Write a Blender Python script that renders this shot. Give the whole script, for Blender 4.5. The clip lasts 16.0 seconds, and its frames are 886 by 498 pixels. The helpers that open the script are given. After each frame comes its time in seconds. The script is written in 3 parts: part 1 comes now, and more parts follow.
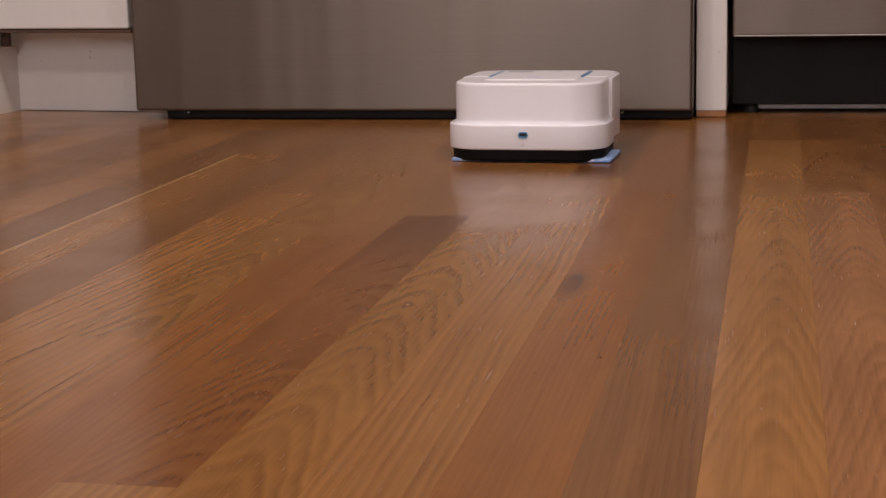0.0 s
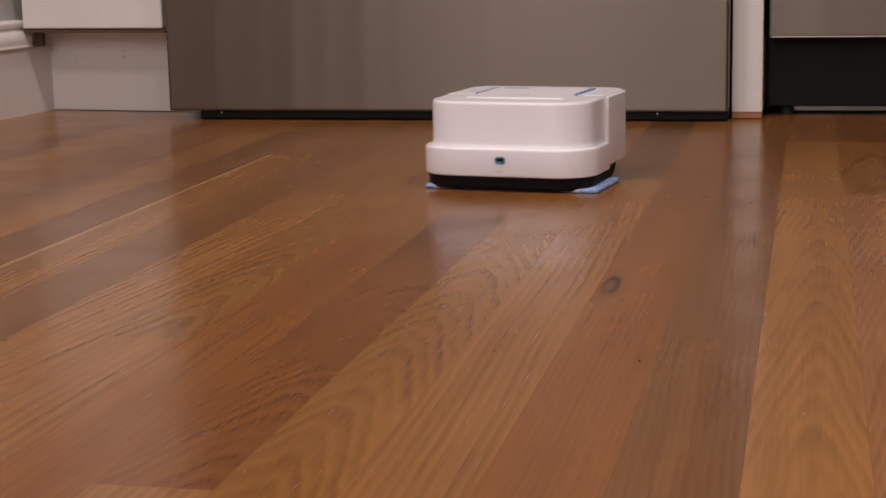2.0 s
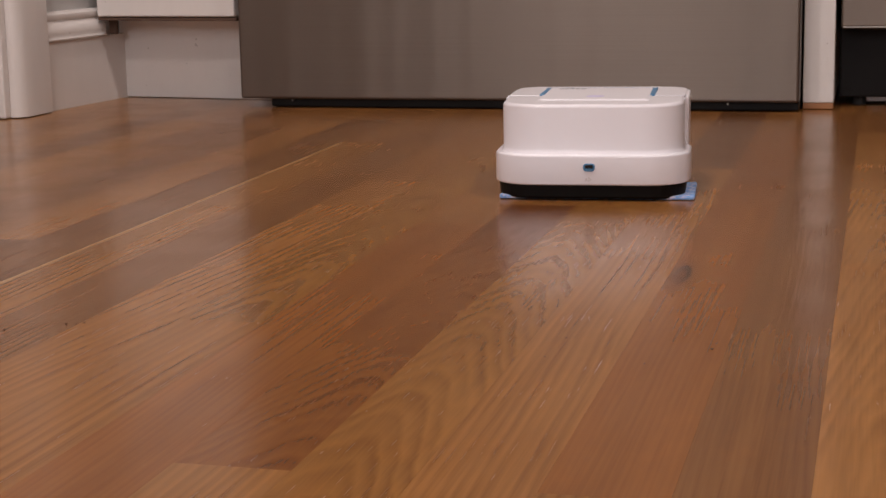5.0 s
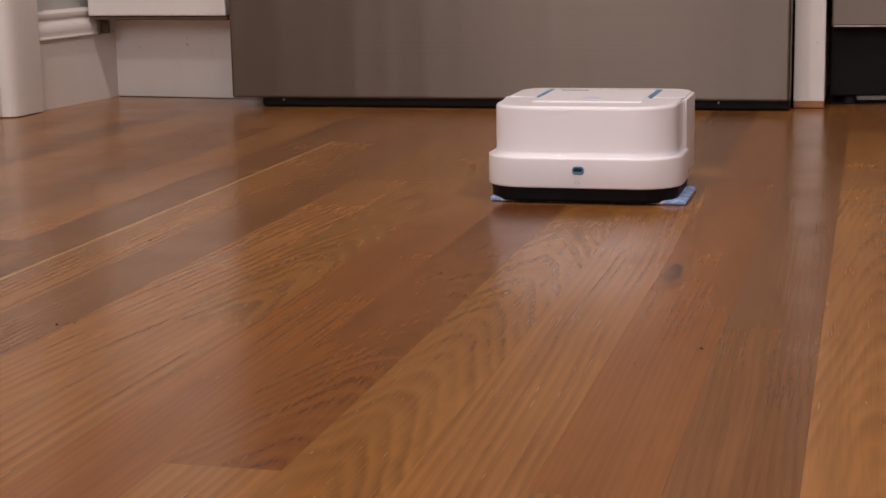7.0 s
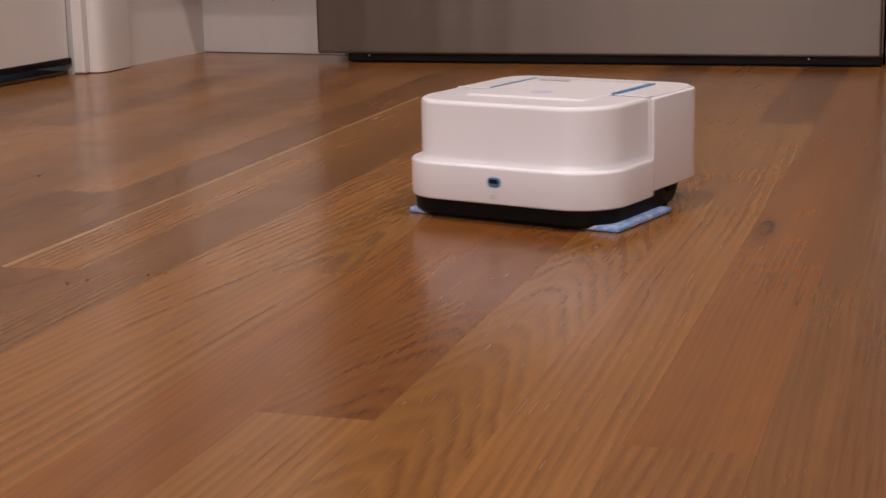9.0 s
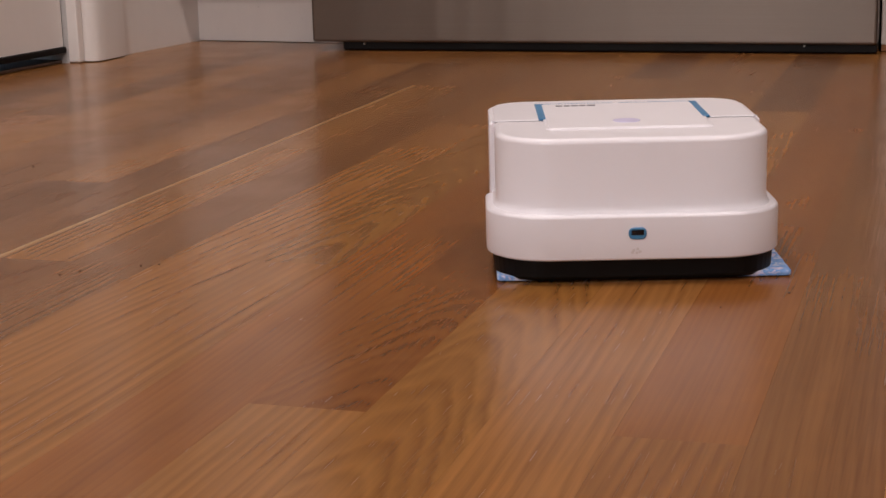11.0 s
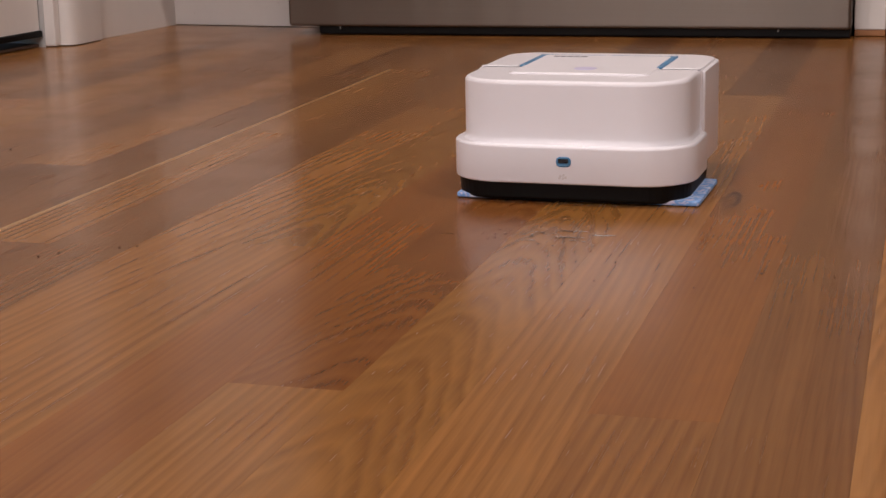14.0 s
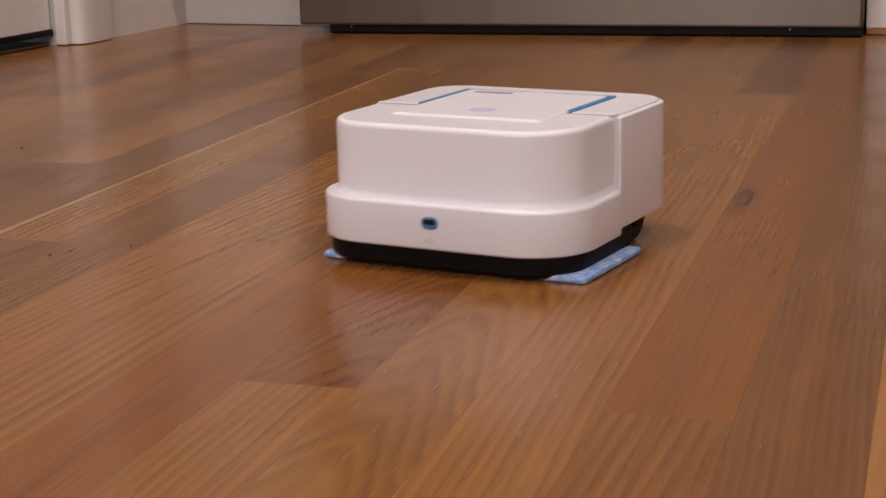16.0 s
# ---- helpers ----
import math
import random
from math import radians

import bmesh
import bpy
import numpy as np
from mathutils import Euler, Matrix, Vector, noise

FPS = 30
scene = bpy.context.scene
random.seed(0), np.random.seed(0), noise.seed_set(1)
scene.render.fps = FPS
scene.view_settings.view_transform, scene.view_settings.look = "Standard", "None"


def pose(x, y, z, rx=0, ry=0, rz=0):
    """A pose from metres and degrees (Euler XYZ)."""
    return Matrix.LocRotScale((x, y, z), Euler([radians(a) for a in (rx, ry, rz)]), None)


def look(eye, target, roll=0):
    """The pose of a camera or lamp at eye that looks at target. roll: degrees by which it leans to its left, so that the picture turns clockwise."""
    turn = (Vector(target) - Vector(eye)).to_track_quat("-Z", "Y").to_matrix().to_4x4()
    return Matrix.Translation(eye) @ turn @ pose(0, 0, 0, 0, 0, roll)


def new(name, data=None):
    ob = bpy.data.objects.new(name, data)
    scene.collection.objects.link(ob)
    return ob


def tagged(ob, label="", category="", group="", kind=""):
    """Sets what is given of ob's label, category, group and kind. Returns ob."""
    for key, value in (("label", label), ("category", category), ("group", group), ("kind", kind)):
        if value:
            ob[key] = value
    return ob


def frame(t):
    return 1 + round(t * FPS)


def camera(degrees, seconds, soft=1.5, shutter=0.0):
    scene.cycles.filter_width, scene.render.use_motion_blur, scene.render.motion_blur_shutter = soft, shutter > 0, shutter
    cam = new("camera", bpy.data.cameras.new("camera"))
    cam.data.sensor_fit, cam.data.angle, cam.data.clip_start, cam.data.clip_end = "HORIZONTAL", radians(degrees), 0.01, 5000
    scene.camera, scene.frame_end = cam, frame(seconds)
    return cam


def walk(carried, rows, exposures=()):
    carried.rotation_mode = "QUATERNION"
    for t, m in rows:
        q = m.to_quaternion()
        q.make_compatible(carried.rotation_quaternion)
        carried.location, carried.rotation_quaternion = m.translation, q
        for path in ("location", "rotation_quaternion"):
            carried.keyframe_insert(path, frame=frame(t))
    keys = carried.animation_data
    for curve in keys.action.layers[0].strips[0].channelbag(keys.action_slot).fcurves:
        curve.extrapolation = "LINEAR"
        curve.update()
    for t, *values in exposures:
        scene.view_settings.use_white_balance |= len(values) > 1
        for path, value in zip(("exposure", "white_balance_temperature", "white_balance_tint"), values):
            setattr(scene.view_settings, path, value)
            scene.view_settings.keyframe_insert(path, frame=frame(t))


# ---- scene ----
# ---------------------------------------------------------------- camera
cam = camera(29.79, 16.0, soft=1.5, shutter=0.5)
PATH = [
    (0, 0.0093, 0.0017, 0.2406, -0.3836, 1.9274, -0.1302, -1.2),
    (0.5, 0.0081, 0.0014, 0.2398, -0.3888, 1.9264, -0.13, -1.14),
    (1, 0.0063, 0.0034, 0.2391, -0.395, 1.9282, -0.1271, -1.15),
    (1.5, 0.0044, 0.0064, 0.2387, -0.4121, 1.9276, -0.129, -1.12),
    (2, 0.0033, 0.0096, 0.2391, -0.4247, 1.9282, -0.1295, -1.14),
    (2.5, 0.0026, 0.0035, 0.2388, -0.446, 1.9173, -0.1301, -1.14),
    (3, 0.0007, 0.0013, 0.2385, -0.4842, 1.9051, -0.136, -1.11),
    (3.5, -0.0007, 0.001, 0.2382, -0.5058, 1.8987, -0.1407, -1.13),
    (4, -0.0005, -0.0005, 0.2393, -0.5077, 1.8965, -0.1401, -1.13),
    (6.5, -0.0001, 0.0004, 0.2387, -0.4925, 1.9012, -0.1409, -1.03),
    (7, 0.0012, -0.001, 0.2401, -0.4922, 1.8993, -0.1412, -1.1),
    (7.5, 0.0004, 0.0011, 0.2387, -0.4928, 1.9011, -0.144, -1.11),
    (8, -0.0012, 0.0007, 0.2369, -0.5108, 1.8928, -0.1634, -1.15),
    (8.5, -0.0058, 0.0019, 0.2352, -0.5596, 1.8775, -0.1837, -1.22),
    (9, -0.0067, 0.0017, 0.2348, -0.59, 1.8666, -0.1917, -1.31),
    (11.3, -0.0037, 0.0038, 0.2365, -0.5826, 1.866, -0.2073, -1.5),
    (11.5, -0.0044, 0.0035, 0.2348, -0.5647, 1.8707, -0.212, -1.23),
    (12, -0.0022, -0.0001, 0.235, -0.5451, 1.8691, -0.2249, -1.26),
    (12.5, -0.0006, -0.0044, 0.2362, -0.5448, 1.864, -0.225, -1.29),
    (13, -0.0011, -0.0054, 0.236, -0.5481, 1.8625, -0.224, -1.28),
    (13.5, -0.0007, -0.0056, 0.2365, -0.5541, 1.8604, -0.2237, -1.32),
    (14, -0.0013, -0.0054, 0.2364, -0.5538, 1.861, -0.2233, -1.3),
    (14.5, -0.0011, -0.0052, 0.236, -0.5549, 1.861, -0.2231, -1.34),
    (15, -0.0015, -0.0051, 0.2362, -0.5546, 1.8612, -0.2233, -1.3),
    (15.5, -0.0016, -0.0048, 0.2356, -0.5563, 1.8613, -0.2229, -1.33),
    (16, -0.0031, -0.0037, 0.2351, -0.5668, 1.8593, -0.2249, -1.35),
]
walk(cam, [(t, look((x, y, z), (u, v, w), roll)) for t, x, y, z, u, v, w, roll in PATH])

# ---------------------------------------------------------------- light
world = bpy.data.worlds.new("world")
world.use_nodes = True
scene.world = world
sky = world.node_tree.nodes.new("ShaderNodeTexSky")
sky.sky_type, sky.sun_disc = "NISHITA", False
sky.sun_elevation, sky.sun_rotation = radians(35), radians(150)
world.node_tree.links.new(sky.outputs[0], world.node_tree.nodes["Background"].inputs[0])
world.node_tree.nodes["Background"].inputs[1].default_value = 0.1
scene.view_settings.exposure = 0.0


def area_lamp(name, m, sx, sy, watts, colour, disk=False):
    data = bpy.data.lights.new(name, "AREA")
    data.shape = "DISK" if disk else "RECTANGLE"
    data.size, data.size_y, data.energy, data.color = sx, sy, watts, colour
    ob = new(name, data)
    ob.matrix_world = m
    return ob


WARM = (1.0, 0.87, 0.83)
FILL_TINT = (1.0, 0.93, 0.95)
CEIL = 2.5
# added fill light from behind the camera, set in an unseen window
area_lamp("window_daylight", look((-0.7, -2.36, 1.45), (-0.55, 0, 1.0)), 1.5, 1.3, 29, FILL_TINT)
# added downlights, out of view; places and watts are set to balance brightness
DOWNLIGHTS = [(-0.95, -0.75, 10), (0.85, -0.75, 13), (-0.75, 1.0, 19), (0.80, 1.0, 18.5)]
for lx, ly, watts in DOWNLIGHTS:
    area_lamp("downlight_lamp", look((lx, ly, CEIL - 0.012), (lx, ly + 0.0001, 0)), 0.14, 0.14, watts, WARM, True)


# ---------------------------------------------------------------- material helpers
def mat(name):
    m = bpy.data.materials.new(name)
    m.use_nodes = True
    t = m.node_tree
    return m, t, t.nodes["Principled BSDF"]


def node(t, kind, **sets):
    n = t.nodes.new("ShaderNode" + kind)
    for k, v in sets.items():
        if k == "operation":
            n.operation = v
        elif k == "data_type":
            n.data_type = v
        elif k == "blend_type":
            n.blend_type = v
        elif k == "noise_dimensions":
            n.noise_dimensions = v
    return n


def put(t, socket, value):
    if isinstance(value, bpy.types.NodeSocket):
        t.links.new(value, socket)
    else:
        socket.default_value = value


def calc(t, op, a, b=0.0, c=0.0):
    n = node(t, "Math", operation=op)
    put(t, n.inputs[0], a), put(t, n.inputs[1], b), put(t, n.inputs[2], c)
    return n.outputs[0]


def vcalc(t, op, a, b=(0, 0, 0)):
    n = node(t, "VectorMath", operation=op)
    put(t, n.inputs[0], a), put(t, n.inputs[1], b)
    return n.outputs[0]


def noise_tex(t, vec, scale, detail=4.0, rough=0.55, distort=0.0):
    n = node(t, "TexNoise")
    put(t, n.inputs["Vector"], vec)
    n.inputs["Scale"].default_value, n.inputs["Detail"].default_value = scale, detail
    n.inputs["Roughness"].default_value, n.inputs["Distortion"].default_value = rough, distort
    return n.outputs[0]


def ramp(t, fac, stops):
    n = node(t, "ValToRGB")
    put(t, n.inputs[0], fac)
    el = n.color_ramp.elements
    while len(el) < len(stops):
        el.new(0.5)
    for e, (p, c) in zip(el, stops):
        e.position, e.color = p, (*c, 1) if len(c) == 3 else c
    return n.outputs[0]


def mix(t, fac, a, b, how="MIX"):
    n = node(t, "Mix", data_type="RGBA", blend_type=how)
    put(t, n.inputs[0], fac)
    put(t, n.inputs[6], a if isinstance(a, bpy.types.NodeSocket) else (*a, 1))
    put(t, n.inputs[7], b if isinstance(b, bpy.types.NodeSocket) else (*b, 1))
    return n.outputs[2]


def remap(t, v, a, b, c, d):
    n = node(t, "MapRange")
    put(t, n.inputs[0], v)
    for i, x in enumerate((a, b, c, d)):
        n.inputs[i + 1].default_value = x
    return n.outputs[0]


def bump(t, p, height, strength, dist):
    n = node(t, "Bump")
    put(t, n.inputs["Height"], height)
    n.inputs["Strength"].default_value, n.inputs["Distance"].default_value = strength, dist
    t.links.new(n.outputs[0], p.inputs["Normal"])


def coords(t):
    return node(t, "TexCoord").outputs["Object"]


def oak(name, knot=None, sap=False, chip=None, heart=None):
    """Oak strip: growth rings cut lengthwise give arches and stripes; tone from the piece's own colour."""
    m, t, p = mat(name)
    info = node(t, "ObjectInfo")
    rnd = info.outputs["Random"]
    sep = node(t, "SeparateXYZ")
    co = coords(t)
    t.links.new(co, sep.inputs[0])
    x, y, z = sep.outputs
    shift = calc(t, "MULTIPLY", rnd, 37.0)
    cmb = node(t, "CombineXYZ")
    put(t, cmb.inputs[0], x), put(t, cmb.inputs[1], calc(t, "ADD", y, shift)), put(t, cmb.inputs[2], shift)
    pos = cmb.outputs[0]

    def field(sx, sy, detail=2.0, rough=0.55):
        return noise_tex(t, vcalc(t, "MULTIPLY", pos, (sx, sy, 1.0)), 1.0, detail, rough)

    def centred(v):
        return calc(t, "SUBTRACT", v, 0.5)

    # each board's cut, in the digits of its alpha: place of the pith, run of the arches, ring width
    seed = calc(t, "MULTIPLY", info.outputs["Alpha"], 10.0)
    r2 = calc(t, "DIVIDE", calc(t, "FLOOR", seed), 9.0)
    seed = calc(t, "MULTIPLY", calc(t, "FRACT", seed), 10.0)
    r3 = calc(t, "DIVIDE", calc(t, "FLOOR", seed), 9.0)
    r4 = calc(t, "FRACT", seed)
    drift = calc(t, "MULTIPLY", centred(r3), 62.0)
    wild = calc(t, "ADD", 0.22, calc(t, "MULTIPLY", calc(t, "ABSOLUTE", centred(r3)), 1.6))
    # a tapering trunk cut lengthwise: nested arches over the pith line, stripes beside it
    sway = calc(t, "MULTIPLY", centred(field(0.5, 2.2, 1.0)), 0.018)
    dx = calc(t, "ADD", calc(t, "ADD", x, sway), calc(t, "MULTIPLY", centred(r2), 0.12))
    d0 = calc(t, "SUBTRACT", 0.020, calc(t, "MULTIPLY", r4, 0.015))
    rad = calc(t, "SQRT", calc(t, "ADD", calc(t, "MULTIPLY", dx, dx), calc(t, "MULTIPLY", d0, d0)))
    index = calc(t, "MULTIPLY", rad, calc(t, "ADD", 70.0, calc(t, "MULTIPLY", r4, 190.0)))
    index = calc(t, "ADD", index, calc(t, "MULTIPLY", y, drift))
    wob = calc(t, "ADD", calc(t, "MULTIPLY", centred(field(16.0, 3.2)), 2.6), calc(t, "MULTIPLY", centred(field(70.0, 16.0)), 1.0))
    wob = calc(t, "ADD", wob, calc(t, "MULTIPLY", centred(field(190.0, 60.0, 1.0)), 0.28))
    index = calc(t, "ADD", index, calc(t, "MULTIPLY", wob, wild))
    if knot:
        kx = calc(t, "DIVIDE", calc(t, "SUBTRACT", x, knot[0]), 0.0055)
        ky = calc(t, "DIVIDE", calc(t, "SUBTRACT", y, knot[1]), 0.028)
        kd = calc(t, "SQRT", calc(t, "ADD", calc(t, "MULTIPLY", kx, kx), calc(t, "MULTIPLY", ky, ky)))
        index = calc(t, "ADD", index, calc(t, "DIVIDE", 3.0, calc(t, "ADD", 1.0, calc(t, "MULTIPLY", kd, kd))))
    saw = calc(t, "FRACT", index)
    ring = calc(t, "MULTIPLY", remap(t, saw, 0.05, 0.66, 0.0, 1.0), remap(t, saw, 0.70, 1.0, 1.0, 0.0))
    # every ring has a weight of its own, and fades along the board
    each = node(t, "TexWhiteNoise", noise_dimensions="1D")
    put(t, each.inputs["W"], calc(t, "FLOOR", index))
    weight = calc(t, "ADD", calc(t, "MULTIPLY", each.outputs[0], 0.75), calc(t, "MULTIPLY", remap(t, field(24.0, 7.0), 0.32, 0.62, 0.0, 1.0), 0.6))
    ring = calc(t, "MULTIPLY", calc(t, "MULTIPLY", ring, weight), remap(t, r4, 0.40, 0.90, 1.0, 0.22))
    fibre = field(620.0, 9.0, 2.0, 0.6)
    pores = remap(t, field(800.0, 13.0, 2.0), 0.48, 0.74, 0.0, 1.0)
    pores = calc(t, "MULTIPLY", pores, calc(t, "ADD", 0.30, ring))
    cloud = field(20.0, 5.0, 4.0, 0.6)
    streak = field(95.0, 2.6, 3.0, 0.6)
    band = field(30.0, 0.8, 2.0)
    flame = field(46.0, 24.0, 2.0)
    tone = info.outputs["Color"]
    base = mix(t, remap(t, cloud, 0.34, 0.68, 0.0, 0.8), tone, mix(t, 1.0, tone, (0.80, 0.74, 0.70), "MULTIPLY"))
    base = mix(t, remap(t, band, 0.40, 0.66, 0.0, 0.7), base, mix(t, 1.0, base, (1.20, 1.18, 1.12), "MULTIPLY"))
    base = mix(t, remap(t, streak, 0.50, 0.70, 0.0, 0.42), base, mix(t, 1.0, base, (0.76, 0.71, 0.67), "MULTIPLY"))
    base = mix(t, remap(t, streak, 0.48, 0.32, 0.0, 0.42), base, mix(t, 1.0, base, (1.20, 1.20, 1.18), "MULTIPLY"))
    base = mix(t, remap(t, flame, 0.55, 0.72, 0.0, 0.45), base, mix(t, 1.0, base, (1.15, 1.10, 1.02), "MULTIPLY"))
    base = mix(t, calc(t, "MULTIPLY", ring, 0.72), base, mix(t, 1.0, tone, (0.56, 0.47, 0.41), "MULTIPLY"))
    base = mix(t, calc(t, "MULTIPLY", remap(t, fibre, 0.42, 0.64, 0.0, 1.0), 0.24), base, mix(t, 1.0, tone, (1.24, 1.22, 1.18), "MULTIPLY"))
    base = mix(t, calc(t, "MULTIPLY", pores, 0.28), base, mix(t, 1.0, tone, (0.42, 0.33, 0.28), "MULTIPLY"))
    if heart:
        run = calc(t, "ADD", y, calc(t, "MULTIPLY", centred(field(30.0, 4.0)), 0.18))
        base = mix(t, remap(t, run, heart[0], heart[1], 0.0, 0.85), base, mix(t, 1.0, base, (0.60, 0.54, 0.56), "MULTIPLY"))
    if sap:
        edge = calc(t, "ADD", x, calc(t, "MULTIPLY", centred(field(60.0, 11.0)), 0.003))
        base = mix(t, remap(t, edge, -0.0275, -0.0235, 0.85, 0.0), base, (0.42, 0.27, 0.13))
    if knot:
        kd = calc(t, "ADD", kd, calc(t, "MULTIPLY", centred(field(150.0, 60.0)), 0.9))
        rim = calc(t, "MULTIPLY", remap(t, kd, 0.35, 0.75, 0.0, 1.0), remap(t, kd, 0.85, 1.25, 1.0, 0.0))
        gap = remap(t, calc(t, "ADD", kx, ky), -0.9, 0.2, 0.35, 1.0)
        base = mix(t, calc(t, "MULTIPLY", remap(t, kd, 0.5, 2.4, 0.55, 0.0), 1.0), base, mix(t, 1.0, tone, (0.55, 0.48, 0.46), "MULTIPLY"))
        base = mix(t, calc(t, "MULTIPLY", rim, gap), base, (0.022, 0.016, 0.013))
    if chip:
        cx = calc(t, "DIVIDE", calc(t, "SUBTRACT", x, chip[0]), 0.0016)
        cy = calc(t, "DIVIDE", calc(t, "SUBTRACT", y, chip[1]), 0.0036)
        cd = calc(t, "SQRT", calc(t, "ADD", calc(t, "MULTIPLY", cx, cx), calc(t, "MULTIPLY", cy, cy)))
        cd = calc(t, "ADD", cd, calc(t, "MULTIPLY", centred(field(400.0, 200.0)), 1.6))
        base = mix(t, remap(t, cd, 1.0, 2.6, 0.7, 0.0), base, mix(t, 1.0, tone, (0.45, 0.36, 0.30), "MULTIPLY"))
        base = mix(t, remap(t, cd, 0.4, 0.9, 0.7, 0.0), base, (0.42, 0.28, 0.16))
    t.links.new(base, p.inputs["Base Color"])
    smear = noise_tex(t, co, 9.0, 3.0)
    rough = remap(t, smear, 0.3, 0.7, 0.17, 0.26)
    rough = calc(t, "ADD", rough, calc(t, "MULTIPLY", pores, 0.08))
    t.links.new(rough, p.inputs["Roughness"])
    p.inputs["Specular IOR Level"].default_value = 0.28
    hgt = calc(t, "ADD", field(45.0, 12.0, 1.0), calc(t, "MULTIPLY", calc(t, "ADD", fibre, ring), -0.12))
    bump(t, p, hgt, 0.30, 0.0008)
    return m


def paint(name, colour, rough=0.45, grime=0.06):
    m, t, p = mat(name)
    co = coords(t)
    a = noise_tex(t, co, 6.0, 5.0)
    b = noise_tex(t, vcalc(t, "MULTIPLY", co, (1, 1, 0.25)), 60.0, 3.0)
    f = calc(t, "ADD", calc(t, "MULTIPLY", a, 0.7), calc(t, "MULTIPLY", b, 0.3))
    dark = tuple(c * 0.72 for c in colour)
    col = mix(t, calc(t, "MULTIPLY", remap(t, f, 0.35, 0.75, 0.0, 1.0), grime * 4), colour, dark)
    spots = remap(t, noise_tex(t, co, 150.0, 1.0), 0.76, 0.80, 0.0, 0.35)
    col = mix(t, spots, col, (0.25, 0.2, 0.17))
    t.links.new(col, p.inputs["Base Color"])
    t.links.new(remap(t, a, 0.3, 0.7, rough - 0.06, rough + 0.08), p.inputs["Roughness"])
    bump(t, p, b, 0.10, 0.0008)
    return m


def plain(name, colour, rough=0.5, metal=0.0, grain=120.0, vary=0.12, coat=0.0):
    m, t, p = mat(name)
    co = coords(t)
    n = noise_tex(t, co, grain, 4.0)
    n2 = noise_tex(t, co, grain / 9, 3.0)
    f = calc(t, "ADD", calc(t, "MULTIPLY", n, 0.4), calc(t, "MULTIPLY", n2, 0.6))
    col = mix(t, remap(t, f, 0.3, 0.7, 0.0, 1.0), tuple(min(1, c * (1 + vary / 2)) for c in colour), tuple(c * (1 - vary) for c in colour))
    t.links.new(col, p.inputs["Base Color"])
    t.links.new(remap(t, n2, 0.3, 0.7, max(0.03, rough - 0.05), rough + 0.06), p.inputs["Roughness"])
    p.inputs["Metallic"].default_value = metal
    p.inputs["Coat Weight"].default_value = coat
    return m


def steel(name):
    """Brushed stainless sheet: fine horizontal brush lines, faint upright waves in the sheet."""
    m, t, p = mat(name)
    co = coords(t)
    brush = noise_tex(t, vcalc(t, "MULTIPLY", co, (3.0, 3.0, 900.0)), 1.0, 3.0, 0.7)
    brush2 = noise_tex(t, vcalc(t, "MULTIPLY", co, (20.0, 20.0, 2600.0)), 1.0, 2.0, 0.7)
    wave = noise_tex(t, vcalc(t, "MULTIPLY", co, (6.0, 6.0, 0.2)), 1.0, 2.5, 0.6)
    smear = noise_tex(t, vcalc(t, "MULTIPLY", co, (5.0, 5.0, 1.6)), 1.0, 4.0)
    col = mix(t, remap(t, brush, 0.3, 0.7, 0, 1), (0.198, 0.163, 0.137), (0.182, 0.149, 0.125))
    t.links.new(col, p.inputs["Base Color"])
    p.inputs["Metallic"].default_value = 1.0
    t.links.new(remap(t, smear, 0.3, 0.7, 0.40, 0.48), p.inputs["Roughness"])
    p.inputs["Anisotropic"].default_value = 0.75
    cmb = node(t, "CombineXYZ")
    cmb.inputs[2].default_value = 1.0
    t.links.new(cmb.outputs[0], p.inputs["Tangent"])
    h = calc(t, "ADD", calc(t, "MULTIPLY", wave, 15.0), calc(t, "MULTIPLY", brush2, 0.02))
    bump(t, p, h, 0.5, 0.0004)
    return m


def pad_cloth(name):
    m, t, p = mat(name)
    co = coords(t)
    v = noise_tex(t, co, 120.0, 3.0, 0.6, 0.6)
    col = ramp(t, v, [(0.36, (0.66, 0.68, 0.82)), (0.45, (0.26, 0.44, 0.78)), (0.54, (0.16, 0.34, 0.70)), (0.62, (0.66, 0.62, 0.78))])
    t.links.new(col, p.inputs["Base Color"])
    p.inputs["Roughness"].default_value = 0.9
    bump(t, p, noise_tex(t, co, 900.0, 2.0), 0.4, 0.0006)
    return m


OAK = oak("oiled_oak")
SAP = oak("oiled_oak_with_sapwood_edge", None, True)
KNOT = oak("oiled_oak_with_knot", (-0.0205, 0.463))
CHIP = oak("oiled_oak_with_chip", None, False, (-0.0065, 0.604))
HEART = oak("oiled_oak_with_dark_heartwood_end", heart=(0.42, 0.70))
WHITE = paint("white_enamel_paint", (0.80, 0.76, 0.73), 0.42)
WALLPAINT = paint("grey_wall_paint", (0.50, 0.49, 0.48), 0.6)
CEILPAINT = paint("ceiling_paint", (0.8, 0.78, 0.75), 0.8)
STEEL = steel("brushed_stainless_steel")
BLACK = plain("black_enamel", (0.008, 0.007, 0.007), 0.5)
BLACK.node_tree.nodes["Principled BSDF"].inputs["Specular IOR Level"].default_value = 0.2
DARK = plain("dark_plastic", (0.006, 0.0055, 0.0055), 0.5)
DARK.node_tree.nodes["Principled BSDF"].inputs["Specular IOR Level"].default_value = 0.15
RUBBER = plain("black_rubber", (0.02, 0.019, 0.018), 0.7, grain=400)
SHELL = plain("white_glossy_plastic", (0.875, 0.855, 0.900), 0.33, grain=40, vary=0.02, coat=0.3)
BLUE = plain("blue_plastic", (0.055, 0.22, 0.42), 0.35)
